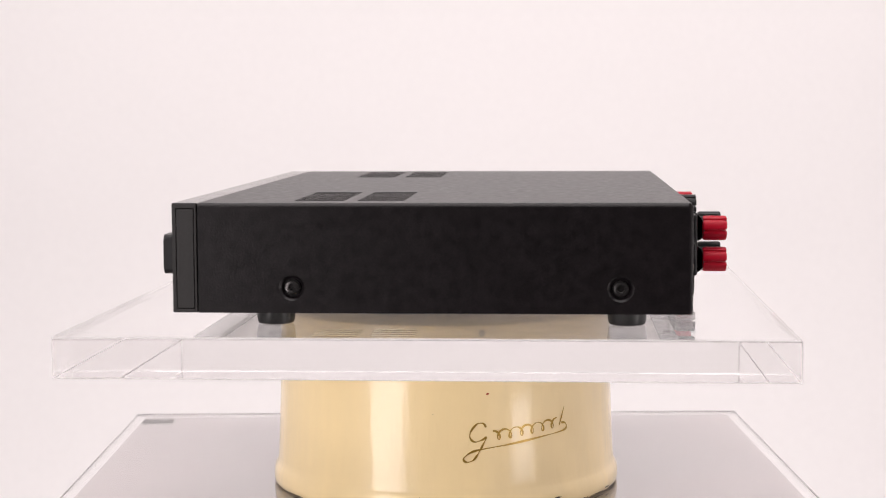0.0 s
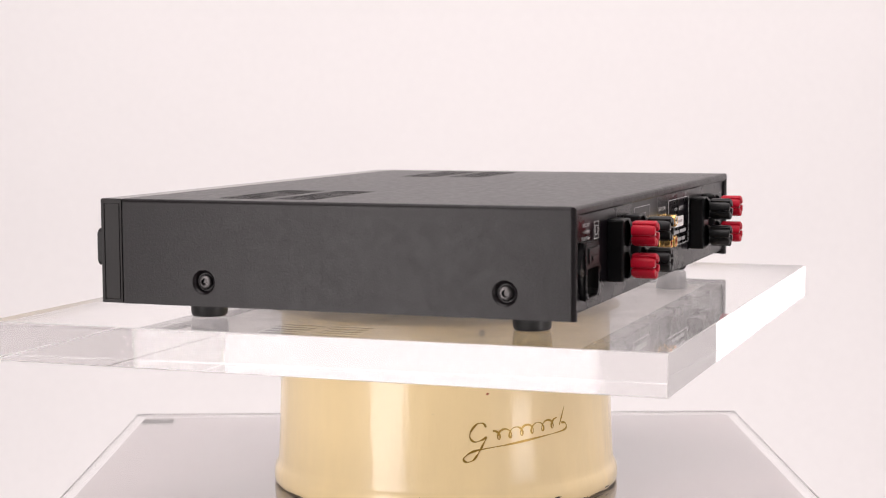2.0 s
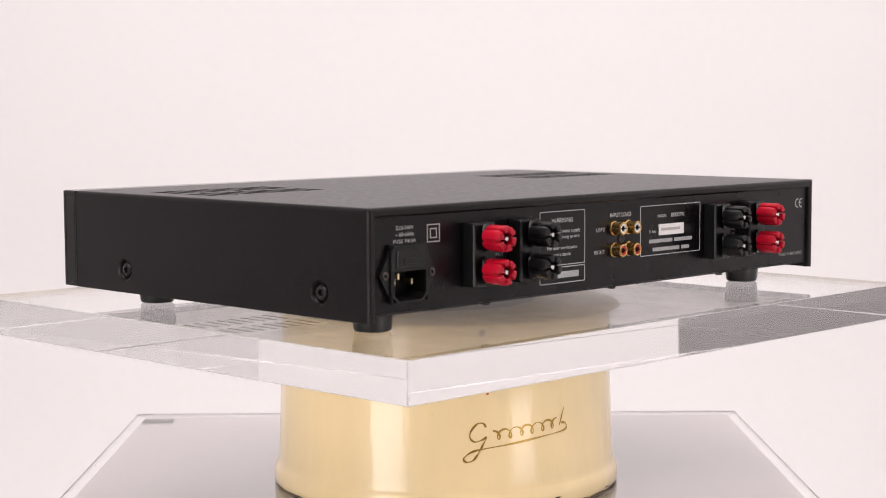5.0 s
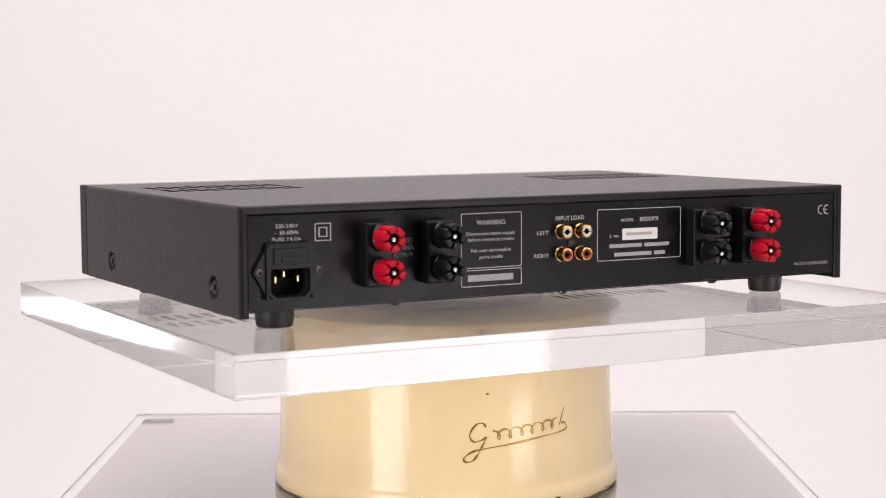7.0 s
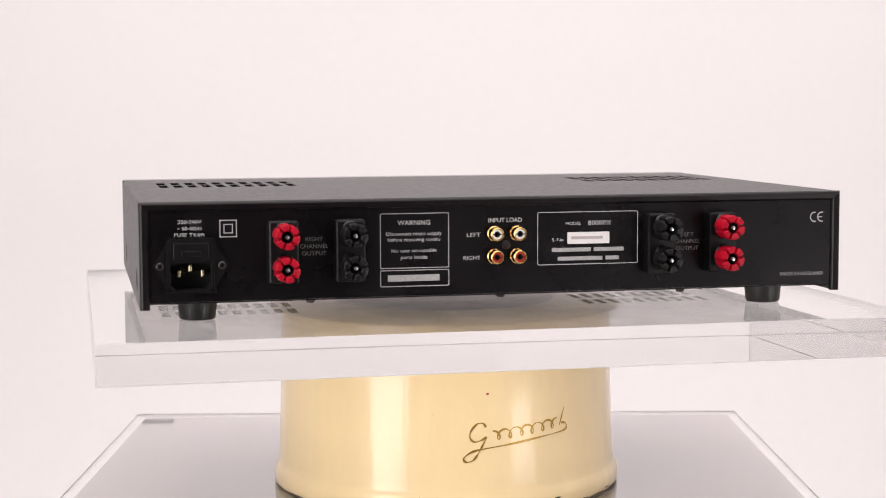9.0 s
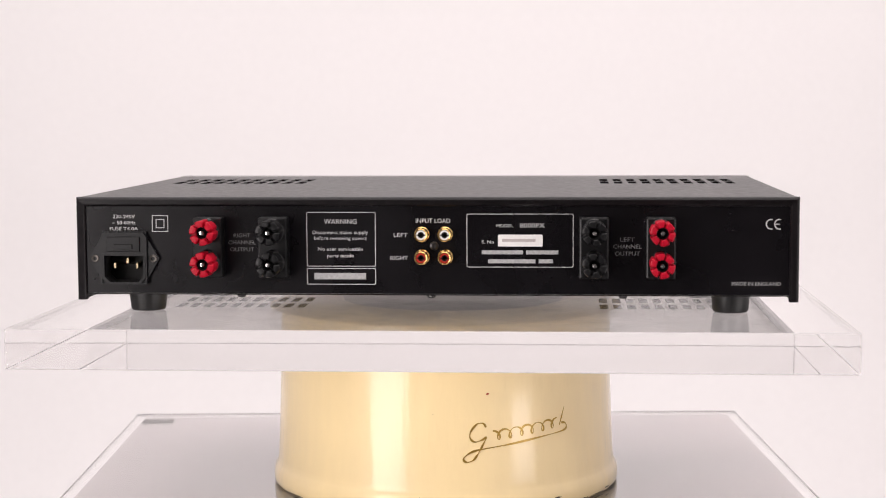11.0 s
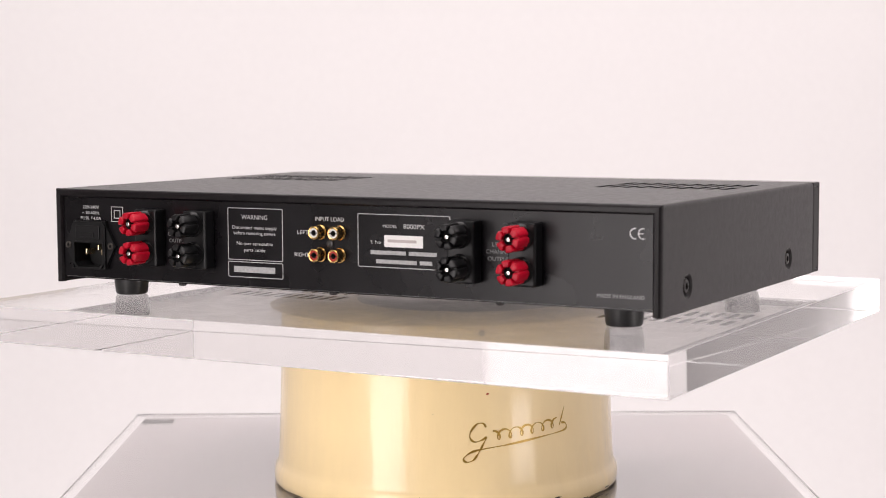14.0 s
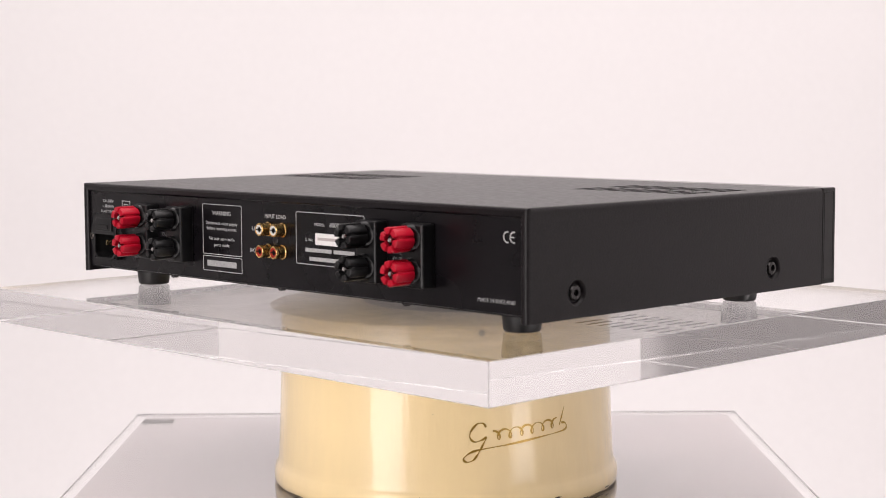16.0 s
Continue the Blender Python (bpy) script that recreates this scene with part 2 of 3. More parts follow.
# ---------------------------------------------------------------- studio
def studio():
    x0, x1, y0, y1, z0, z1 = -2.1, 1.8, -2.6, 2.6, -1.05, 2.1
    bm = bmesh.new()
    r, n, yb = 0.9, 14, 0.35
    prof = [(yb, z0)] + [(y1 - r + r * math.sin(a * math.pi / 2 / n), z0 + r - r * math.cos(a * math.pi / 2 / n)) for a in range(n + 1)] + [(y1, z1)]
    prof += [(y1 + 0.1, z1), (y1 + 0.1, z0 - 0.1), (yb, z0 - 0.1)]
    rows = [[bm.verts.new((x, y, z)) for y, z in prof] for x in (x0, x1)]
    k = len(prof)
    for i in range(k):
        bm.faces.new((rows[0][i], rows[1][i], rows[1][(i + 1) % k], rows[0][(i + 1) % k]))
    bm.faces.new(rows[0])
    bm.faces.new(rows[1][::-1])
    tagged(new("backdrop", mesh_of("backdrop", bm, WALL, True)), "seamless white studio backdrop curving up from the floor", "backdrop", kind="structure")
    # unseen added surround: wall sections in different tones shape reflections and bounce light
    for name, b in (("wall_south_west", (x0 - 0.1, x0 - 0.002, y0, -1.402, z0 - 0.1, z1)), ("wall_west", (x0 - 0.1, x0 - 0.002, -1.4, 0.098, z0 - 0.1, z1)), ("wall_north_west", (x0 - 0.1, x0 - 0.002, 0.1, y1 + 0.1, z0 - 0.1, z1)), ("wall_east", (x1 + 0.002, x1 + 0.1, y0, y1 + 0.1, z0 - 0.1, z1)), ("floor", (x0, x1, y0, yb - 0.002, z0 - 0.1, z0)),
                    ("wall_south", (-1.098, 1.248, y0 - 0.1, y0 - 0.002, z0 - 0.1, z1)), ("wall_south_left", (x0 - 0.1, -1.1, y0 - 0.1, y0 - 0.002, z0 - 0.1, z1)), ("wall_south_right", (1.25, x1 + 0.1, y0 - 0.1, y0 - 0.002, z0 - 0.1, z1)), ("ceiling", (x0 - 0.1, x1 + 0.1, y0 - 0.1, y1 + 0.1, z1 + 0.002, z1 + 0.1))):
        paint, words = {"wall_south_left": (WALL, "white"), "wall_south_right": (WALL, "white"), "wall_east": (WALL, "white"), "wall_south_west": (PALE, "pale grey"), "wall_west": (GREY, "grey"), "wall_north_west": (PALE, "pale grey")}.get(name, (DULL, "dark grey"))
        ob = new(name, mesh_of(name, box(bmesh.new(), *b), paint))
        what = name.split("_")[0]
        tagged(ob, "plain %s painted studio %s" % (words, what), what, kind="structure")


studio()

# ---------------------------------------------------------------- plinth with its clear top
TABLE_Z = -0.1445


def plinth():
    root = tagged(new("plinth"), "brushed grey metal display plinth under a clear acrylic sheet", "plinth")
    root.matrix_basis = pose(-0.006, 0.0008, -1.05, 0, 0, 0.45)
    top = TABLE_Z - 0.0098
    part("top_plate", box(bmesh.new(), -0.2485, 0.2485, -0.2535, 0.2335, top - 0.004 + 1.05, top + 1.05, 0.0006), BRUSHED, root)
    part("body", box(bmesh.new(), -0.2435, 0.2435, -0.2485, 0.2285, 0.0, top - 0.0045 + 1.05, 0.002), WALL, root, "white painted plinth body")
    pad = new("felt_pad", mesh_of("felt_pad", box(bmesh.new(), -0.013, 0.013, -0.009, 0.009, 0, 0.0007), PADGREY))
    pad.matrix_basis = pose(-0.2420, 0.2130, top + 0.0001, 0, 0, 0.45)
    tagged(pad, "small grey felt pad under the acrylic sheet", "pad")
    sheet = new("acrylic_sheet", mesh_of("acrylic_sheet", box(bmesh.new(), -0.2560, 0.2560, -0.2610, 0.2405, 0, 0.009, 0.0004), ACRYLIC))
    sheet.matrix_basis = pose(-0.006, 0.0008, TABLE_Z - 0.009, 0, 0, 0.45)
    sheet.visible_shadow = False
    tagged(sheet, "clear square acrylic sheet on the metal plinth", "sheet")


plinth()

# ---------------------------------------------------------------- cream drum
DRUM = [(0.0, -0.0430), (0.1110, -0.0430), (0.1140, -0.0433), (0.1152, -0.0444), (0.1156, -0.0465), (0.1168, -0.0810), (0.1177, -0.1090),
        (0.1186, -0.1260), (0.1189, -0.1292), (0.1197, -0.1312), (0.1210, -0.1335), (0.1216, -0.1368), (0.1217, -0.1400), (0.1216, -0.1424), (0.1210, -0.1439), (0.1200, -0.1445), (0.0, -0.1445)]


def drum_radius(z):
    for (r0, z0), (r1, z1) in zip(DRUM[4:], DRUM[5:]):
        if z1 <= z <= z0:
            return r0 + (r1 - r0) * (z - z0) / (z1 - z0)
    return 0.1156


def on_drum(angle, z, out=0.0003):
    """A point on the drum's wall: degrees round from its front, world height."""
    r = drum_radius(z) + out
    return Vector((r * math.sin(radians(angle)), -r * math.cos(radians(angle)), z - TABLE_Z))


def stroke(bm, line, width):
    """A painted band along a line of (angle, z) on the drum, a little swelling along its way."""
    left, right = [], []
    for i, (a, z) in enumerate(line):
        a0, z0 = line[max(i - 1, 0)]
        a1, z1 = line[min(i + 1, len(line) - 1)]
        k = 0.117 * math.pi / 180
        dx, dz = (a1 - a0) * k, z1 - z0
        d = math.hypot(dx, dz) or 1
        w = width * (0.75 + 0.35 * math.sin(i * 0.45)) / 2
        left.append(bm.verts.new(on_drum(a - dz / d * w / k, z + dx / d * w)))
        right.append(bm.verts.new(on_drum(a + dz / d * w / k, z - dx / d * w)))
    for i in range(len(line) - 1):
        bm.faces.new((left[i], right[i], right[i + 1], left[i + 1]))


def glide(knots, steps=7):
    """A smooth line through a few knots."""
    out = []
    for i in range(len(knots) - 1):
        p = [Vector((*knots[min(max(i + k, 0), len(knots) - 1)], 0)) for k in (-1, 0, 1, 2)]
        for q in range(steps):
            u = q / steps
            v = 0.5 * (2 * p[1] + (p[2] - p[0]) * u + (2 * p[0] - 5 * p[1] + 4 * p[2] - p[3]) * u * u + (3 * p[1] - p[0] - 3 * p[2] + p[3]) * u ** 3)
            out.append((v.x, v.y))
    return out + [knots[-1]]


def drum():
    root = tagged(new("drum"), "glossy cream enamelled metal drum with gold script and chipped rim", "drum")
    root.location = (0, 0, TABLE_Z)
    bm = lathe(bmesh.new(), [(r, z - TABLE_Z) for r, z in DRUM], 128)
    shell = part("shell", bm, CREAM, root, smooth=True)
    # abstract gold flourish: a bowl, a run of waves, a tall end stroke and a long rule under them
    bm = bmesh.new()
    stroke(bm, glide([(12.8, -0.0884), (11.8, -0.0857), (9.7, -0.0863), (7.8, -0.0910), (7.7, -0.0953), (9.2, -0.0976), (11.3, -0.0966), (12.9, -0.0948), (12.0, -0.0985), (10.9, -0.1027), (9.9, -0.1060)]), 0.0013)
    stroke(bm, glide([(9.9, -0.1060), (8.6, -0.1094), (6.5, -0.1106), (5.5, -0.1083), (7.3, -0.1049), (10.9, -0.1027), (20.2, -0.1004), (31.1, -0.0977), (41.0, -0.0955), (42.7, -0.0930), (42.0, -0.0906), (40.4, -0.0901)]), 0.0014)
    stroke(bm, [(15.0 + 23.5 * q / 120 + 1.25 * math.sin(q * 2 * math.pi / 20), -0.0940 + 0.0046 * q / 120 + 0.0031 * math.cos(q * 2 * math.pi / 20)) for q in range(121)], 0.0013)
    stroke(bm, [(39.6 + 2.2 * q / 10, -0.0915 + 0.0118 * q / 10) for q in range(11)], 0.0010)
    part("gold_flourish", bm, INK, shell, "gold painted flourish", lift=0)
    # the end of a second flourish far round the side
    bm = bmesh.new()
    stroke(bm, [(-81.5 - 3 * math.cos(q * 0.5), -0.0900 - 0.0075 * q / 12) for q in range(13)], 0.0014)
    part("gold_flourish", bm, INK, shell, "gold painted flourish", lift=0)
    # rivet, and bruises in the paint
    bm = lathe(bmesh.new(), [(0.0022, 0), (0.0021, 0.0006), (0.0012, 0.0011), (0, 0.0012)], 16, Matrix.Translation(on_drum(11.6, -0.0485, 0)) @ pose(0, 0, 0, 90, 0, 11.6))
    part("rivet", bm, DARKSTEEL, shell, "small dark rivet", True, 0)
    rnd = random.Random(5)
    for a, z, w, h, mat in ((13.4, -0.0668, 0.7, 0.0011, REDCHIP), (-4.1, -0.0795, 0.25, 0.0003, CHIP), (-8, -0.133, 0.2, 0.0003, CHIP), (58, -0.1432, 6.5, 0.0008, CHIP), (64.5, -0.1418, 2.4, 0.0011, CHIP), (70, -0.1434, 5.0, 0.0007, CHIP),
                            (80, -0.138, 1.4, 0.0008, CHIP), (48, -0.1434, 6.0, 0.0007, CHIP), (77, -0.1434, 5.0, 0.0007, CHIP), (37, -0.1386, 1.8, 0.0010, CHIP), (34, -0.1390, 1.4, 0.0009, CHIP), (31, -0.1387, 2.2, 0.0008, CHIP), (28, -0.1392, 1.0, 0.0005, CHIP), (-58, -0.1436, 7.0, 0.0005, CHIP), (-70, -0.1436, 6.0, 0.0005, CHIP), (-80, -0.1436, 5.0, 0.0005, CHIP), (-77, -0.1370, 0.5, 0.0004, CHIP)):
        bm = bmesh.new()
        n = 14
        rim = [bm.verts.new(on_drum(a + w * q * math.cos(2 * math.pi * i / n), z + h * 0.7 * q * math.sin(2 * math.pi * i / n), 0.00025)) for i, q in ((i, rnd.uniform(0.45, 1.0)) for i in range(n))]
        bm.faces.new(rim)
        part("paint_chip", bm, mat, shell, "chipped paint", lift=0)


drum()


def bearing():
    z0, zp, z1 = -0.0429, -0.0416, -0.0364
    h, t = zp - z0, z1 - z0
    off = pose(0.004, 0.025, 0)   # the hub sits off centre
    ob = new("turntable_disc", mesh_of("turntable_disc", lathe(bmesh.new(), [(0, 0), (0.1215, 0), (0.1228, 0.0006), (0.1234, h * 0.5), (0.1230, h - 0.0006), (0.1220, h), (0, h)], 128), PLATTER, True))
    ob.location = (0, 0, z0)
    hub = part("hub", lathe(bmesh.new(), [(0, h), (0.0765, h), (0.0770, h + 0.0003), (0.0770, t - 0.0003), (0.0765, t), (0, t)], 96, off), ALU, ob, "dull metal hub", True, 0)
    # matt black band round the hub and over its outer top, a dark crescent
    part("rim_band", lathe(bmesh.new(), [(0.0768, h), (0.0790, h), (0.0790, t - 0.0003), (0.0787, t + 0.0001), (0.0690, t + 0.0001), (0.0688, t)], 96, off), MATTBLACK, hub, "matt black rim band", True, 0)
    return tagged(ob, "pale turntable disc with black-rimmed hub on the drum", "turntable")


disc = bearing()

# ---------------------------------------------------------------- turning acrylic plate
PLATE_TOP, PLATE_LOW = -0.0118, -0.0361


def plate():
    bm = box(bmesh.new(), -0.2466, 0.2536, -0.2157, 0.2088, 0, PLATE_TOP - PLATE_LOW, 0.0003, 1)
    me = mesh_of("acrylic_plate", bm, ACRYLIC)
    me.materials.append(EDGE)
    me.materials.append(FROST)
    for p in me.polygons:
        p.material_index = 0 if abs(p.normal.z) > 0.99 else 1 if max(abs(p.normal.x), abs(p.normal.y)) > 0.99 else 2
    ob = new("acrylic_plate", me)
    ob.location = (0, 0, PLATE_LOW)
    ob.visible_shadow = False
    rnd, bm = random.Random(11), bmesh.new()
    for k in range(26):
        x, y, q = rnd.uniform(-0.23, 0.24), rnd.uniform(-0.21, 0.2), rnd.uniform(0.00018, 0.0005)
        bm.faces.new([bm.verts.new((x + q * rnd.uniform(0.5, 1) * math.cos(a), y + q * rnd.uniform(0.5, 1) * math.sin(a), PLATE_TOP - PLATE_LOW + 0.00006)) for a in (0, 1, 2.1, 3.1, 4.2, 5.2)])
    tagged(part("dust", bm, DUST, ob, "fine pale dust specks", lift=0), kind="stuff")
    return tagged(ob, "thick clear acrylic plate with polished edges on the drum", "plate")


slab = plate()

# ---------------------------------------------------------------- amplifier
XL, XR, YR, YF, YC, ZT, ZB = -0.219, 0.226, -0.1572, 0.1446, 0.1292, 0.0625, -0.0016
YP = YR + 0.0024          # face of the recessed rear panel
PIN = YP - 0.00015        # print lies on it
SLOT_ROWS = ((0.0105, 0.0385), (0.0460, 0.0760))


def slot_grid(starts, x0, x1, y0, y1, pitch=0.00985, wide=0.0062, count=10):
    xs, ys = [x0], [y0]
    for s in starts:
        for k in range(count):
            xs += [s + k * pitch, s + k * pitch + wide]
    xs.append(x1)
    for a, b in SLOT_ROWS:
        ys += [a, b]
    ys.append(y1)
    return xs, ys, lambda i, j: i % 2 == 1 and j % 2 == 1


def amplifier():
    root = tagged(new("amplifier"), "black metal hi-fi power amplifier standing on the acrylic plate", "amplifier")
    root["lift"] = -PLATE_TOP
    root.location = (0, 0, PLATE_TOP + 0.0004)
    t = 0.0014
    r = 0.0027

    # cover: slotted top, rounded bends, sides with screw wells, and a mitred rear flange
    bm = bmesh.new()
    xs, ys, hole = slot_grid((-0.1975, 0.1095), XL + r, XR - r, YR + r, YC)
    cells(bm, xs, ys, ZT - t, ZT, hole)
    n = 5
    for side in (-1, 1):
        cx = XL + r if side < 0 else XR - r
        rows = []
        for k in range(n + 1):
            a = radians(90 * k / n)
            rows.append([bm.verts.new((cx + side * r * math.sin(a), y, ZT - r + r * math.cos(a))) for y in (YR + r, YC)])
        for a, b in zip(rows, rows[1:]):
            bm.faces.new((a[0], a[1], b[1], b[0]))
        x = XL if side < 0 else XR
        # side sheet with round wells
        outer = [(YR + r, ZB), (YC, ZB), (YC, ZT - r), (YR + r, ZT - r)]
        loops = [[Vector((y, z, 0)) for y, z in outer]]
        wells = ((0.0742, 0.0131), (-0.1160, 0.0129))
        for y, z in wells:
            loops.append([Vector((y + 0.0076 * math.cos(-2 * math.pi * i / 32), z + 0.0076 * math.sin(-2 * math.pi * i / 32), 0)) for i in range(32)])
        flat = [v for l in loops for v in l]
        vs = [bm.verts.new((x, v.x, v.y)) for v in flat]
        for tri in tessellate_polygon(loops):
            bm.faces.new([vs[i] for i in tri])
        # inner skin and lower hem
        box(bm, min(x - side * 0.0030, x - side * 0.0036), max(x - side * 0.0030, x - side * 0.0036), YR + 0.004, YC, ZB, ZT - r)
        bm.faces.new([bm.verts.new(p) for p in ((x, YR + r, ZB), (x, YC, ZB), (x - side * 0.0036, YC, ZB), (x - side * 0.0036, YR + r, ZB))])
    bmesh.ops.remove_doubles(bm, verts=bm.verts, dist=1e-6)
    # rounded rear edge and the flange that turns in round the rear panel
    inset = [(0.0, r), (0.0002, r * 0.55), (0.0008, r * 0.2), (0.0018, 0.0), (0.0046, 0.0003), (0.0053, 0.0009), (0.0058, 0.0016), (0.0060, 0.0038)]
    rows = []
    for d, y in inset:
        rows.append([bm.verts.new(p) for p in ((XL + d, YR + y, ZB), (XL + d, YR + y, ZT - d), (XR - d, YR + y, ZT - d), (XR - d, YR + y, ZB))])
    for a, b in zip(rows, rows[1:]):
        for i in range(3):
            bm.faces.new((a[i], a[i + 1], b[i + 1], b[i]))
    for k in (0, 3):
        bm.faces.new([row[k] for row in rows] + [bm.verts.new((rows[0][k].co.x, YR + 0.003, ZB))])
    cover = part("cover", bm, POWDER, root, "black powder-coated steel cover with vent slots")
    mod = cover.modifiers.new("mitre", "BEVEL")
    mod.width, mod.segments, mod.limit_method, mod.angle_limit = 0.0004, 2, "ANGLE", radians(40)

    # screws in wells
    for side, x in ((-1, XL), (1, XR)):
        for y, z in ((0.0742, 0.0131), (-0.1160, 0.0129)):
            m = Matrix.Translation((x, y, z)) @ pose(0, 0, 0, 0, 90 * side, 0)
            bm = lathe(bmesh.new(), [(0.0076, 0.0), (0.0066, -0.0006), (0.0056, -0.0022), (0.0053, -0.0034), (0, -0.0034)], 32, m)
            part("screw_well", bm, POWDER, cover, smooth=True, lift=0)
            bm = bmesh.new()
            lathe(bm, [(0.0046, -0.0034), (0.0046, -0.0016), (0.0040, -0.0008), (0.0030, -0.0005), (0.0022, -0.0005), (0.0020, -0.0007), (0.0020, -0.0026), (0, -0.0026)], 24, m)
            part("screw", bm, DARKSTEEL, cover, "black socket-head screw", True, 0)

    # front panel with end insets and the power button
    fascia = part("front_panel", box(bmesh.new(), XL + 0.0006, XR - 0.0006, YC + 0.0004, YF, ZB, ZT, 0.0007), FASCIA, root, "glossy black front panel")
    for side, x in ((-1, XL), (1, XR)):
        a, b = sorted((x + side * 0.0000, x - side * 0.002))
        bm = bmesh.new()
        for y0, y1, z0, z1 in ((YC + 0.0009, YC + 0.0021, ZB + 0.0002, ZT - 0.0004), (YF - 0.0024, YF - 0.0003, ZB + 0.0002, ZT - 0.0004), (YC + 0.0026, YF - 0.0029, ZB + 0.0028, ZT - 0.0034), (YC + 0.0021, YF - 0.0024, ZB + 0.0002, ZB + 0.0023), (YC + 0.0021, YF - 0.0024, ZT - 0.0029, ZT - 0.0004)):
            box(bm, a, b, y0, y1, z0, z1, 0.0002)
        part("end_cap", bm, CAP, fascia, "satin black end cap", lift=0)
    part("power_button", prism(bmesh.new(), rounded(-0.2125, -0.1905, 0.0205, 0.0435, 0.003), YF + 0.0065, YF - 0.002, 0.0008), PLASTIC, fascia, "black push button", lift=0)

    # chassis: bottom with slots, and an added near-black sheet for the shade inside
    xs, ys, hole = slot_grid((-0.1975, 0.1095), XL + 0.004, XR - 0.004, YP + 0.002, YC)
    part("bottom_panel", cells(bmesh.new(), xs, ys, 0.0022, 0.0027, hole), ZINC, root, "plain zinc bottom panel with vent slots")
    part("dark_backing", box(bmesh.new(), XL + 0.006, XR - 0.006, YP + 0.01, YC - 0.004, 0.018, 0.0195), DARK, root, "near-black sheet for the shaded inside")

    # rear panel
    x0, x1, z0, z1 = XL + 0.0042, XR - 0.0042, 0.0026, ZT - 0.0016
    bm = holed(bmesh.new(), [(x0, z0), (x1, z0), (x1, z1), (x0, z1)], [[(-0.2024, 0.0088), (-0.2024, 0.0272), (-0.1752, 0.0272), (-0.1752, 0.0088)]], YP, YP + 0.0015)
    box(bm, XL + 0.006, XR - 0.006, YP + 0.0005, YP + 0.012, 0.0016, 0.0022)
    rear = part("rear_panel", bm, PANEL, root, "black rear panel with white printing")
    bm0 = lathe(bmesh.new(), [(0, 0.0), (0.0022, 0.0002), (0.0028, 0.0010), (0.0028, 0.0022), (0, 0.0022)], 16, pose(-0.1168, YP + 0.006, -0.0006))
    s = part("bottom_screw", bm0, DARKSTEEL, rear, "small dark screw", True, 0)
    for x in (0.0021, 0.1202):
        again(s, pose(x + 0.1168, 0, 0))

    # printing
    P = lambda body, x, z, cap, w, mat=None, align="CENTER": lettering(body, x, z, cap, w, rear, PIN, mat, align=align)
    P("220-240V", -0.1891, 0.0503, 0.0021, 0.0140)
    P("~ 50-60Hz", -0.1893, 0.0465, 0.0021, 0.0148)
    P("FUSE T4.0A", -0.1893, 0.0427, 0.0021, 0.0178)
    bm = outline_frame(bmesh.new(), -0.1715, -0.1613, 0.0408, 0.0511, 0.0001, 0.00045, PIN, YP)
    outline_frame(bm, -0.1691, -0.1637, 0.0431, 0.0487, 0.0001, 0.00045, PIN, YP)
    part("double_square_sign", bm, PRINT, rear, lift=0)
    for k, w in ((0, 0.0105), (1, 0.0172), (2, 0.0150)):
        P(("RIGHT", "CHANNEL", "OUTPUT")[k], -0.1150, 0.0386 - 0.0043 * k, 0.0025, w, FAINT)
        P(("LEFT", "CHANNEL", "OUTPUT")[k], 0.1225, 0.0364 - 0.0043 * k, 0.0025, (0.0088, 0.0172, 0.0150)[k], FAINT)
    part("box_line", outline_frame(bmesh.new(), -0.0747, -0.0318, 0.0194, 0.0531, 0.0012, 0.0004, PIN, YP), PRINT, rear, lift=0)
    part("box_line", outline_frame(bmesh.new(), -0.0747, -0.0318, 0.0082, 0.0184, 0.0012, 0.0004, PIN, YP), PRINT, rear, lift=0)
    P("WARNING", -0.0537, 0.0473, 0.0029, 0.0203)
    P("Disconnect mains supply", -0.0537, 0.0406, 0.0022, 0.0345)
    P("before removing covers", -0.0537, 0.0370, 0.0022, 0.0325)
    P("No user serviceable", -0.0537, 0.0303, 0.0022, 0.0280)
    P("parts inside", -0.0537, 0.0262, 0.0022, 0.0165)
    bars((8,), -0.0540, 0.0134, 0.0047, 0.0322, rear, PIN)
    P("INPUT LOAD", 0.0037, 0.0478, 0.0027, 0.0212)
    P("LEFT", -0.0163, 0.0390, 0.0025, 0.0086)
    P("RIGHT", -0.0174, 0.0248, 0.0025, 0.0108)
    part("box_line", outline_frame(bmesh.new(), 0.0243, 0.0897, 0.0191, 0.0521, 0.0012, 0.0004, PIN, YP), PRINT, rear, lift=0)
    P("MODEL", 0.0476, 0.0448, 0.0019, 0.0100)
    P("8000PX", 0.0646, 0.0450, 0.0028, 0.0150)
    P("S. No", 0.0374, 0.0348, 0.0019, 0.0075)
    part("serial_label", prism(bmesh.new(), rounded(0.0436, 0.0709, 0.0320, 0.0393, 0.0006), PIN - 0.0003, YP), LABEL, rear, "white paper label with faint grey printing", lift=0)
    bars((10,), 0.0563, 0.0358, 0.0021, 0.0205, rear, PIN - 0.0004, LABELINK)
    bars((9, 7), 0.0570, 0.0284, 0.0029, 0.0468, rear, PIN)
    bars((10, 3), 0.0573, 0.0229, 0.0029, 0.0398, rear, PIN)
    P("MADE IN ENGLAND", 0.2004, 0.0095, 0.0022, 0.0294, BARINK)
    bm = bmesh.new()
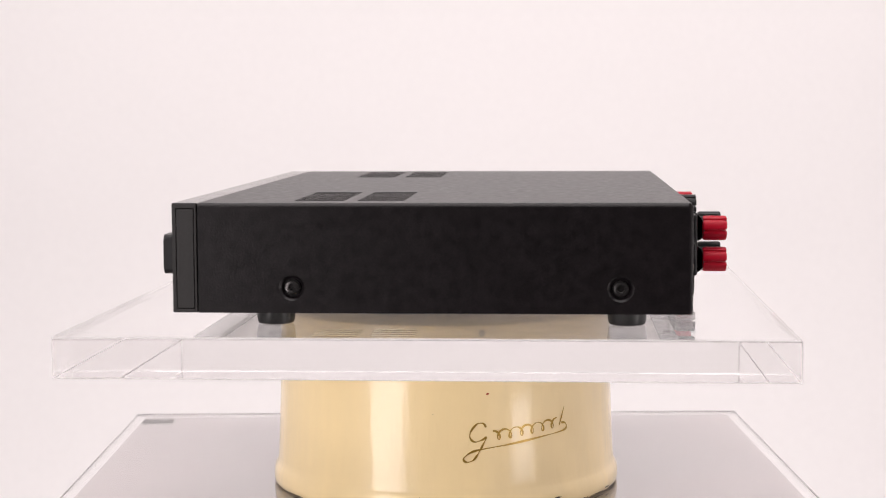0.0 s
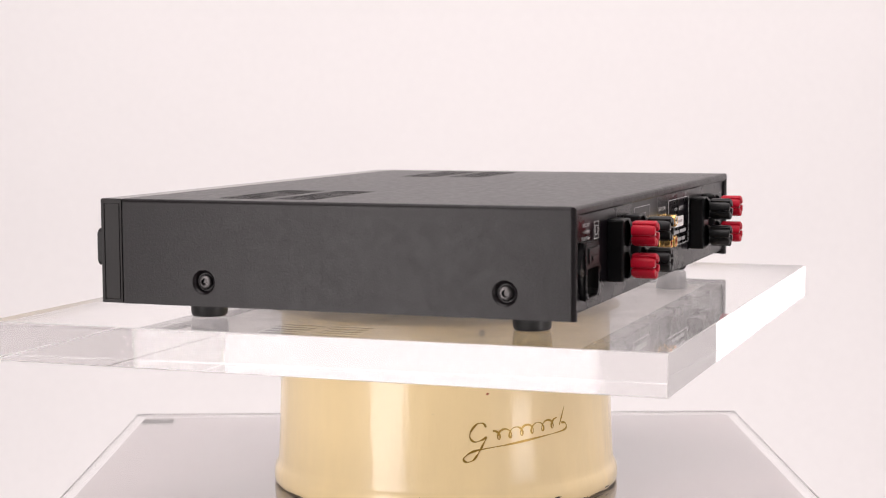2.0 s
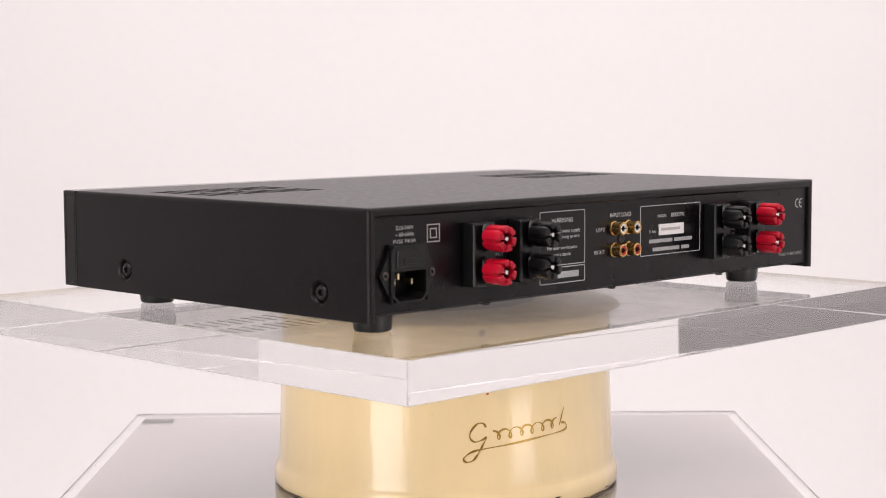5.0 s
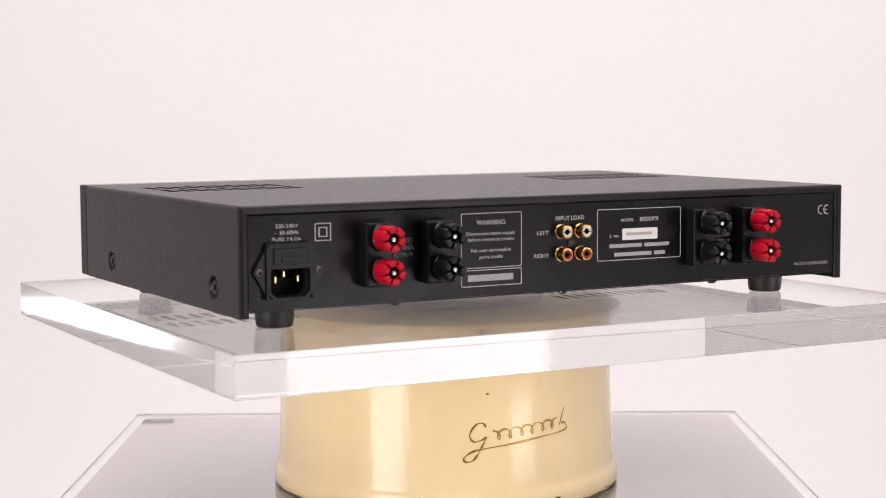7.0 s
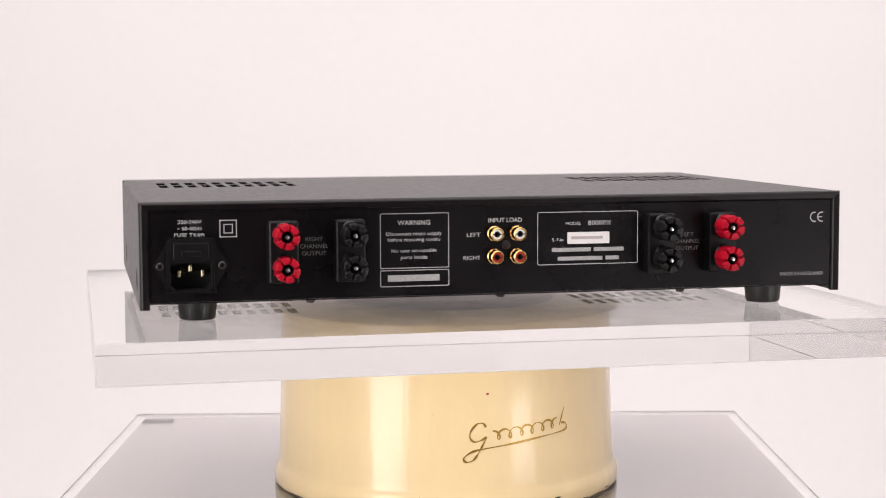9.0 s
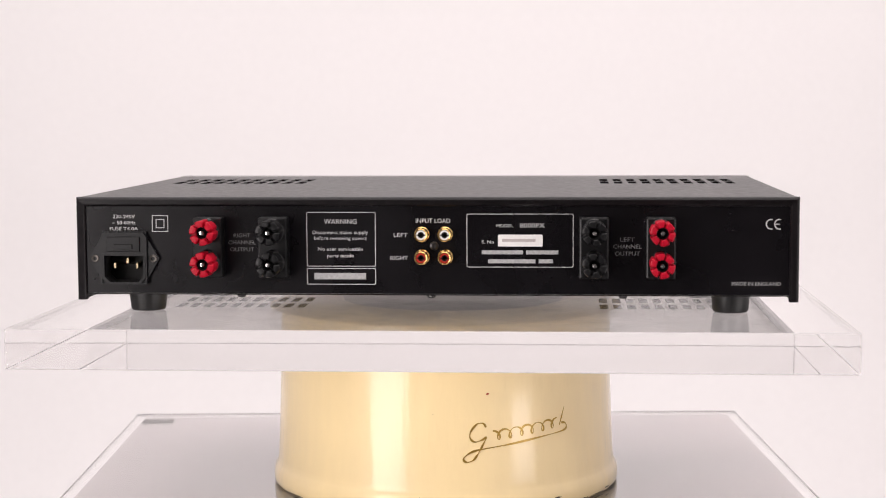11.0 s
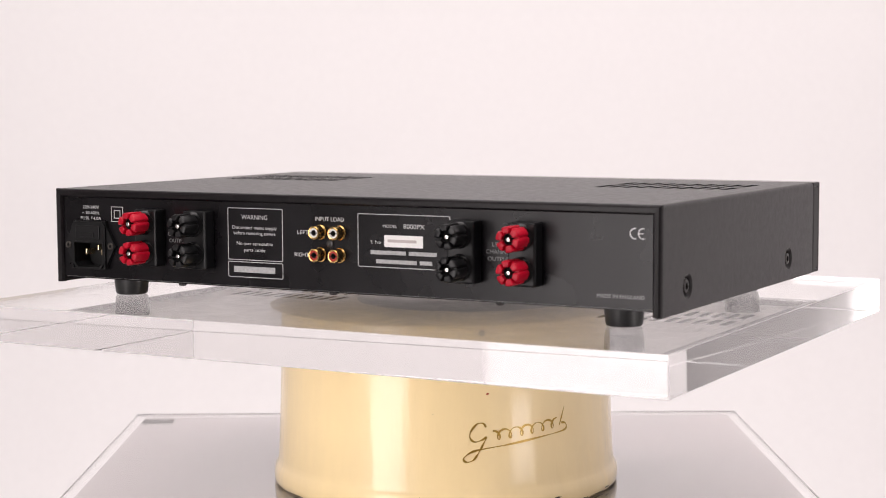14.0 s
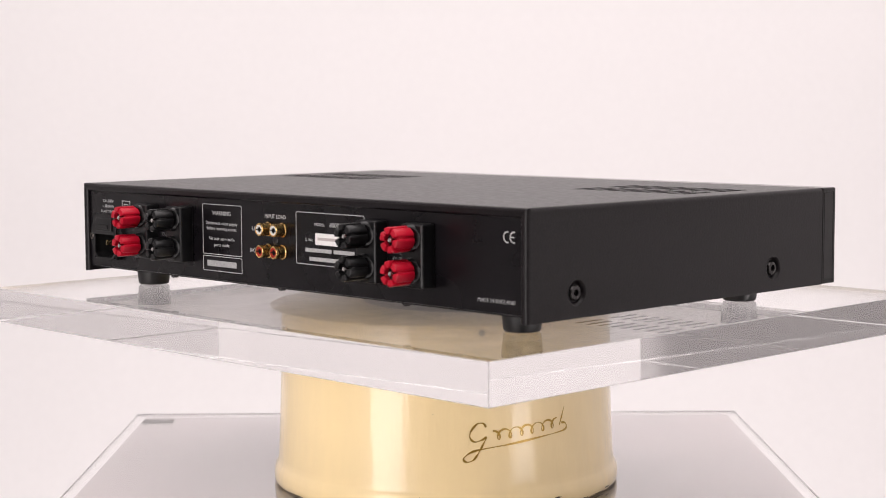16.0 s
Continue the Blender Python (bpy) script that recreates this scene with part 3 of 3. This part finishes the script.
    for cx, bar in ((0.2090, 0), (0.2140, 1)):
        ring = []
        for k in range(17):
            a = radians(75 + 210 * k / 16)
            ring.append([bm.verts.new((cx + q * math.cos(a), PIN, 0.0458 + q * math.sin(a))) for q in (0.0033, 0.0026)])
        for a, b in zip(ring, ring[1:]):
            bm.faces.new((a[0], a[1], b[1], b[0]))
        if bar:
            bm.faces.new([bm.verts.new(p) for p in ((cx - 0.0029, PIN, 0.0455), (cx + 0.0002, PIN, 0.0455), (cx + 0.0002, PIN, 0.0461), (cx - 0.0029, PIN, 0.0461))])
    part("conformity_sign", bm, PRINT, rear, lift=0)

    # mains inlet
    cx = -0.1888
    sock = [(cx - 0.0122, 0.0262), (cx - 0.0122, 0.0130), (cx - 0.0088, 0.0096), (cx + 0.0088, 0.0096), (cx + 0.0122, 0.0130), (cx + 0.0122, 0.0262)]
    bm = holed(bmesh.new(), [(cx - 0.0222, 0.0243), (cx - 0.0206, 0.0218), (cx - 0.0145, 0.0110), (cx - 0.0135, 0.0086), (cx + 0.0135, 0.0086), (cx + 0.0145, 0.0110), (cx + 0.0206, 0.0218), (cx + 0.0222, 0.0243),
                             (cx + 0.0206, 0.0270), (cx + 0.0145, 0.0376), (cx + 0.0137, 0.0412), (cx - 0.0137, 0.0412), (cx - 0.0145, 0.0376), (cx - 0.0206, 0.0270)], [sock], YP - 0.0026, YP - 0.0001)
    inlet = part("mains_inlet", bm, PLASTIC, root, "black plastic mains inlet with fuse drawer")
    shell = [(x + (0.0013 if x > cx else -0.0013), z + (0.0012 if z > 0.02 else -0.0010)) for x, z in sock]
    part("socket_rim", holed(bmesh.new(), shell, [sock], YP - 0.0042, YP - 0.0026), PLASTIC, inlet, lift=0)
    bm = bmesh.new()
    inner = [[bm.verts.new((x, y, z)) for x, z in sock] for y in (YP - 0.0026, YP + 0.0120)]
    for i in range(6):
        bm.faces.new((inner[0][i], inner[0][(i + 1) % 6], inner[1][(i + 1) % 6], inner[1][i]))
    bm.faces.new(inner[1])
    part("socket_well", bm, DARK, inlet, lift=0)
    part("raised_body", holed(bmesh.new(), [(cx - 0.0146, 0.0082), (cx + 0.0146, 0.0082), (cx + 0.0146, 0.0375), (cx + 0.0122, 0.0406), (cx - 0.0122, 0.0406), (cx - 0.0146, 0.0375)],
                              [[(cx - 0.0136, 0.0088), (cx - 0.0136, 0.0274), (cx + 0.0136, 0.0274), (cx + 0.0136, 0.0088)]], YP - 0.0040, YP - 0.0026), PLASTIC, inlet, lift=0)
    drawer = part("fuse_drawer", box(bmesh.new(), cx - 0.0104, cx + 0.0104, YP - 0.0050, YP - 0.0041, 0.0286, 0.0380, 0.0004), PLASTIC, inlet, "black fuse drawer", lift=0)
    part("finger_tab", box(bmesh.new(), cx - 0.0058, cx + 0.0058, YP - 0.0058, YP - 0.0051, 0.0302, 0.0334, 0.0003), PLASTIC, drawer, lift=0)
    for x, z in ((cx - 0.0070, 0.0195), (cx + 0.0070, 0.0195), (cx, 0.0222)):
        part("pin", box(bmesh.new(), x - 0.0009, x + 0.0009, YP + (0.0055 if x == cx else 0.0015), YP + 0.0119, z - 0.0020, z + 0.0020, 0.0004), BRASS, inlet, "bright brass contact pin", lift=0)
    for x in (cx - 0.0183, cx + 0.0183):
        m = Matrix.Translation((x, YP - 0.0026, 0.0243)) @ pose(0, 0, 0, 90, 0, 0)
        part("eyelet", lathe(bmesh.new(), [(0.0024, 0), (0.0024, 0.0005), (0.0020, 0.0008), (0.0012, 0.0007), (0.0013, -0.0001), (0, -0.0001)], 20, m), EYELET, inlet, "metal eyelet", True, 0)

    # loudspeaker terminals: a block with two knobs each
    def knob(cx, cz, mat, parent, label):
        n = 108
        y0, y1 = YR - 0.0118, YR - 0.0265
        bm = bmesh.new()
        cols = []
        for i in range(n):
            a = 2 * math.pi * i / n + 0.2
            k = min(i % 18, 18 - i % 18)
            lobe = (0.0, 0.0, 0.75, 0.92)[k] if k < 4 else 1.0
            ro, end = 0.0066 + 0.0010 * lobe, y1 + 0.0030 * (1 - lobe)
            ca, sa = math.cos(a), math.sin(a)
            prof = [(0.0058, y0), (ro - 0.0006, y0 - 0.0002), (ro, y0 - 0.0012), (ro, end + 0.0011), (ro - 0.0003, end + 0.0003), (ro - 0.0009, end), (0.0050, end), (0.0041, end), (0.0037, end + 0.0003), (0.0035, y1 + 0.007)]
            cols.append([bm.verts.new((cx + q * ca, y, cz + q * sa)) for q, y in prof])
        for i in range(n):
            a, b = cols[i], cols[(i + 1) % n]
            for k in range(len(a) - 1):
                bm.faces.new((a[k], b[k], b[k + 1], a[k + 1]))
        bm.faces.new([c[0] for c in cols])
        part("knob", bm, mat, parent, label, True, 0)
        m = Matrix.Translation((cx, y1 + 0.0068, cz)) @ pose(0, 0, 0, 90, 0, 0)
        part("bore", lathe(bmesh.new(), [(0.00348, 0.0036), (0.0033, 0.0038), (0.0031, 0.0034), (0.0031, 0.0), (0, 0.0)], 24, m), DARK, parent, "black bore", True, 0)
        part("contact", lathe(bmesh.new(), [(0.0016, 0.0), (0.0016, 0.0048), (0.0012, 0.0057), (0, 0.0060)], 16, m), STEEL, parent, "bright metal contact", True, 0)

    for x, mat, label in ((-0.1345, RED, "red fluted plastic knob"), (-0.0943, PLASTIC, "black fluted plastic knob"), (0.1021, PLASTIC, "black fluted plastic knob"), (0.1423, RED, "red fluted plastic knob")):
        bm = box(bmesh.new(), x - 0.0090, x + 0.0090, YR - 0.0082, YP, 0.0130, 0.0505, 0.0012)
        block = part("terminal_block", bm, PLASTIC, root, "black terminal block with two %s screw knobs" % ("red" if mat is RED else "black"))
        for z in (0.0420, 0.0227):
            m = Matrix.Translation((x, YR - 0.008, z)) @ pose(0, 0, 0, 90, 0, 30)
            part("collar", lathe(bmesh.new(), [(0.0082, 0), (0.0080, 0.0010), (0.0070, 0.0024), (0.0064, 0.0027), (0.0064, 0.0041), (0, 0.0041)], 24, m), PLASTIC, block, lift=0)
            knob(x, z, mat, block, label)

    # input sockets
    for x in (-0.0032, 0.0112):
        for z, mat, what in ((0.0395, IVORY, "white"), (0.0254, REDINS, "red")):
            m = Matrix.Translation((x, YP, z)) @ pose(0, 0, 0, 90, 0, 0)
            prof = [(0.0047, 0), (0.0047, 0.0010), (0.0044, 0.0013), (0.0041, 0.0015)]
            for k in range(5):
                prof += [(0.0041, 0.0018 + 0.0010 * k), (0.0042, 0.0022 + 0.0010 * k), (0.0041, 0.0026 + 0.0010 * k)]
            prof += [(0.0042, 0.0074), (0.0041, 0.0081), (0.0036, 0.0085), (0.0032, 0.0084), (0.0030, 0.0080), (0.0030, 0.0068)]
            jack = part("input_socket", lathe(bmesh.new(), prof, 32, m), GOLD, root, "gold-plated input socket with %s insert" % what, True)
            part("insert", lathe(bmesh.new(), [(0.00305, 0.0065), (0.0030, 0.0082), (0.0020, 0.0082), (0.0019, 0.0035), (0, 0.0035)], 24, m), mat, jack, "%s plastic insert" % what, True, 0)
            part("bore", lathe(bmesh.new(), [(0.00188, 0.0074), (0.0013, 0.0072), (0.0012, 0.004), (0, 0.004)], 16, m), DARK, jack, "dark bore", True, 0)
            bm = bmesh.new()
            box(bm, x - 0.0029, x - 0.0017, YP - 0.0084, YP - 0.007, z - 0.0003, z + 0.0003)
            box(bm, x + 0.0017, x + 0.0029, YP - 0.0084, YP - 0.007, z - 0.0003, z + 0.0003)
            part("slit", bm, DARK, jack, lift=0)
    m = Matrix.Translation((0.0043, YP, 0.0323)) @ pose(0, 0, 0, 90, 0, 0)
    part("panel_screw", lathe(bmesh.new(), [(0.0027, 0), (0.0026, 0.0008), (0.0016, 0.0013), (0.0008, 0.0013), (0, 0.0008)], 20, m), DARKSTEEL, rear, "small dark screw", True, 0)

    # feet
    for x in (-0.1830, 0.1883):
        for y in (0.0898, -0.1210):
            prof = [(0, 0.0030), (0.0122, 0.0030), (0.0121, -0.0010), (0.0112, -0.0102), (0.0106, -0.0114), (0.0098, -0.0118), (0.0060, -0.0118), (0.0055, -0.0100), (0, -0.0100)]
            part("foot", lathe(bmesh.new(), prof, 40, pose(x, y, 0)), RUBBER, root, "black tapered rubber foot", True)
    return root


amp = amplifier()


# ---------------------------------------------------------------- the turning stand
def motions():
    turn = lambda t: 86.0711 - 8.08722 * t - 0.009737 * t * t
    for thing, z in ((amp, PLATE_TOP + 0.0004), (slab, PLATE_LOW), (disc, -0.0429)):
        walk(thing, [(t, pose(0, 0, z, 0, 0, turn(t))) for t in range(17)])


motions()
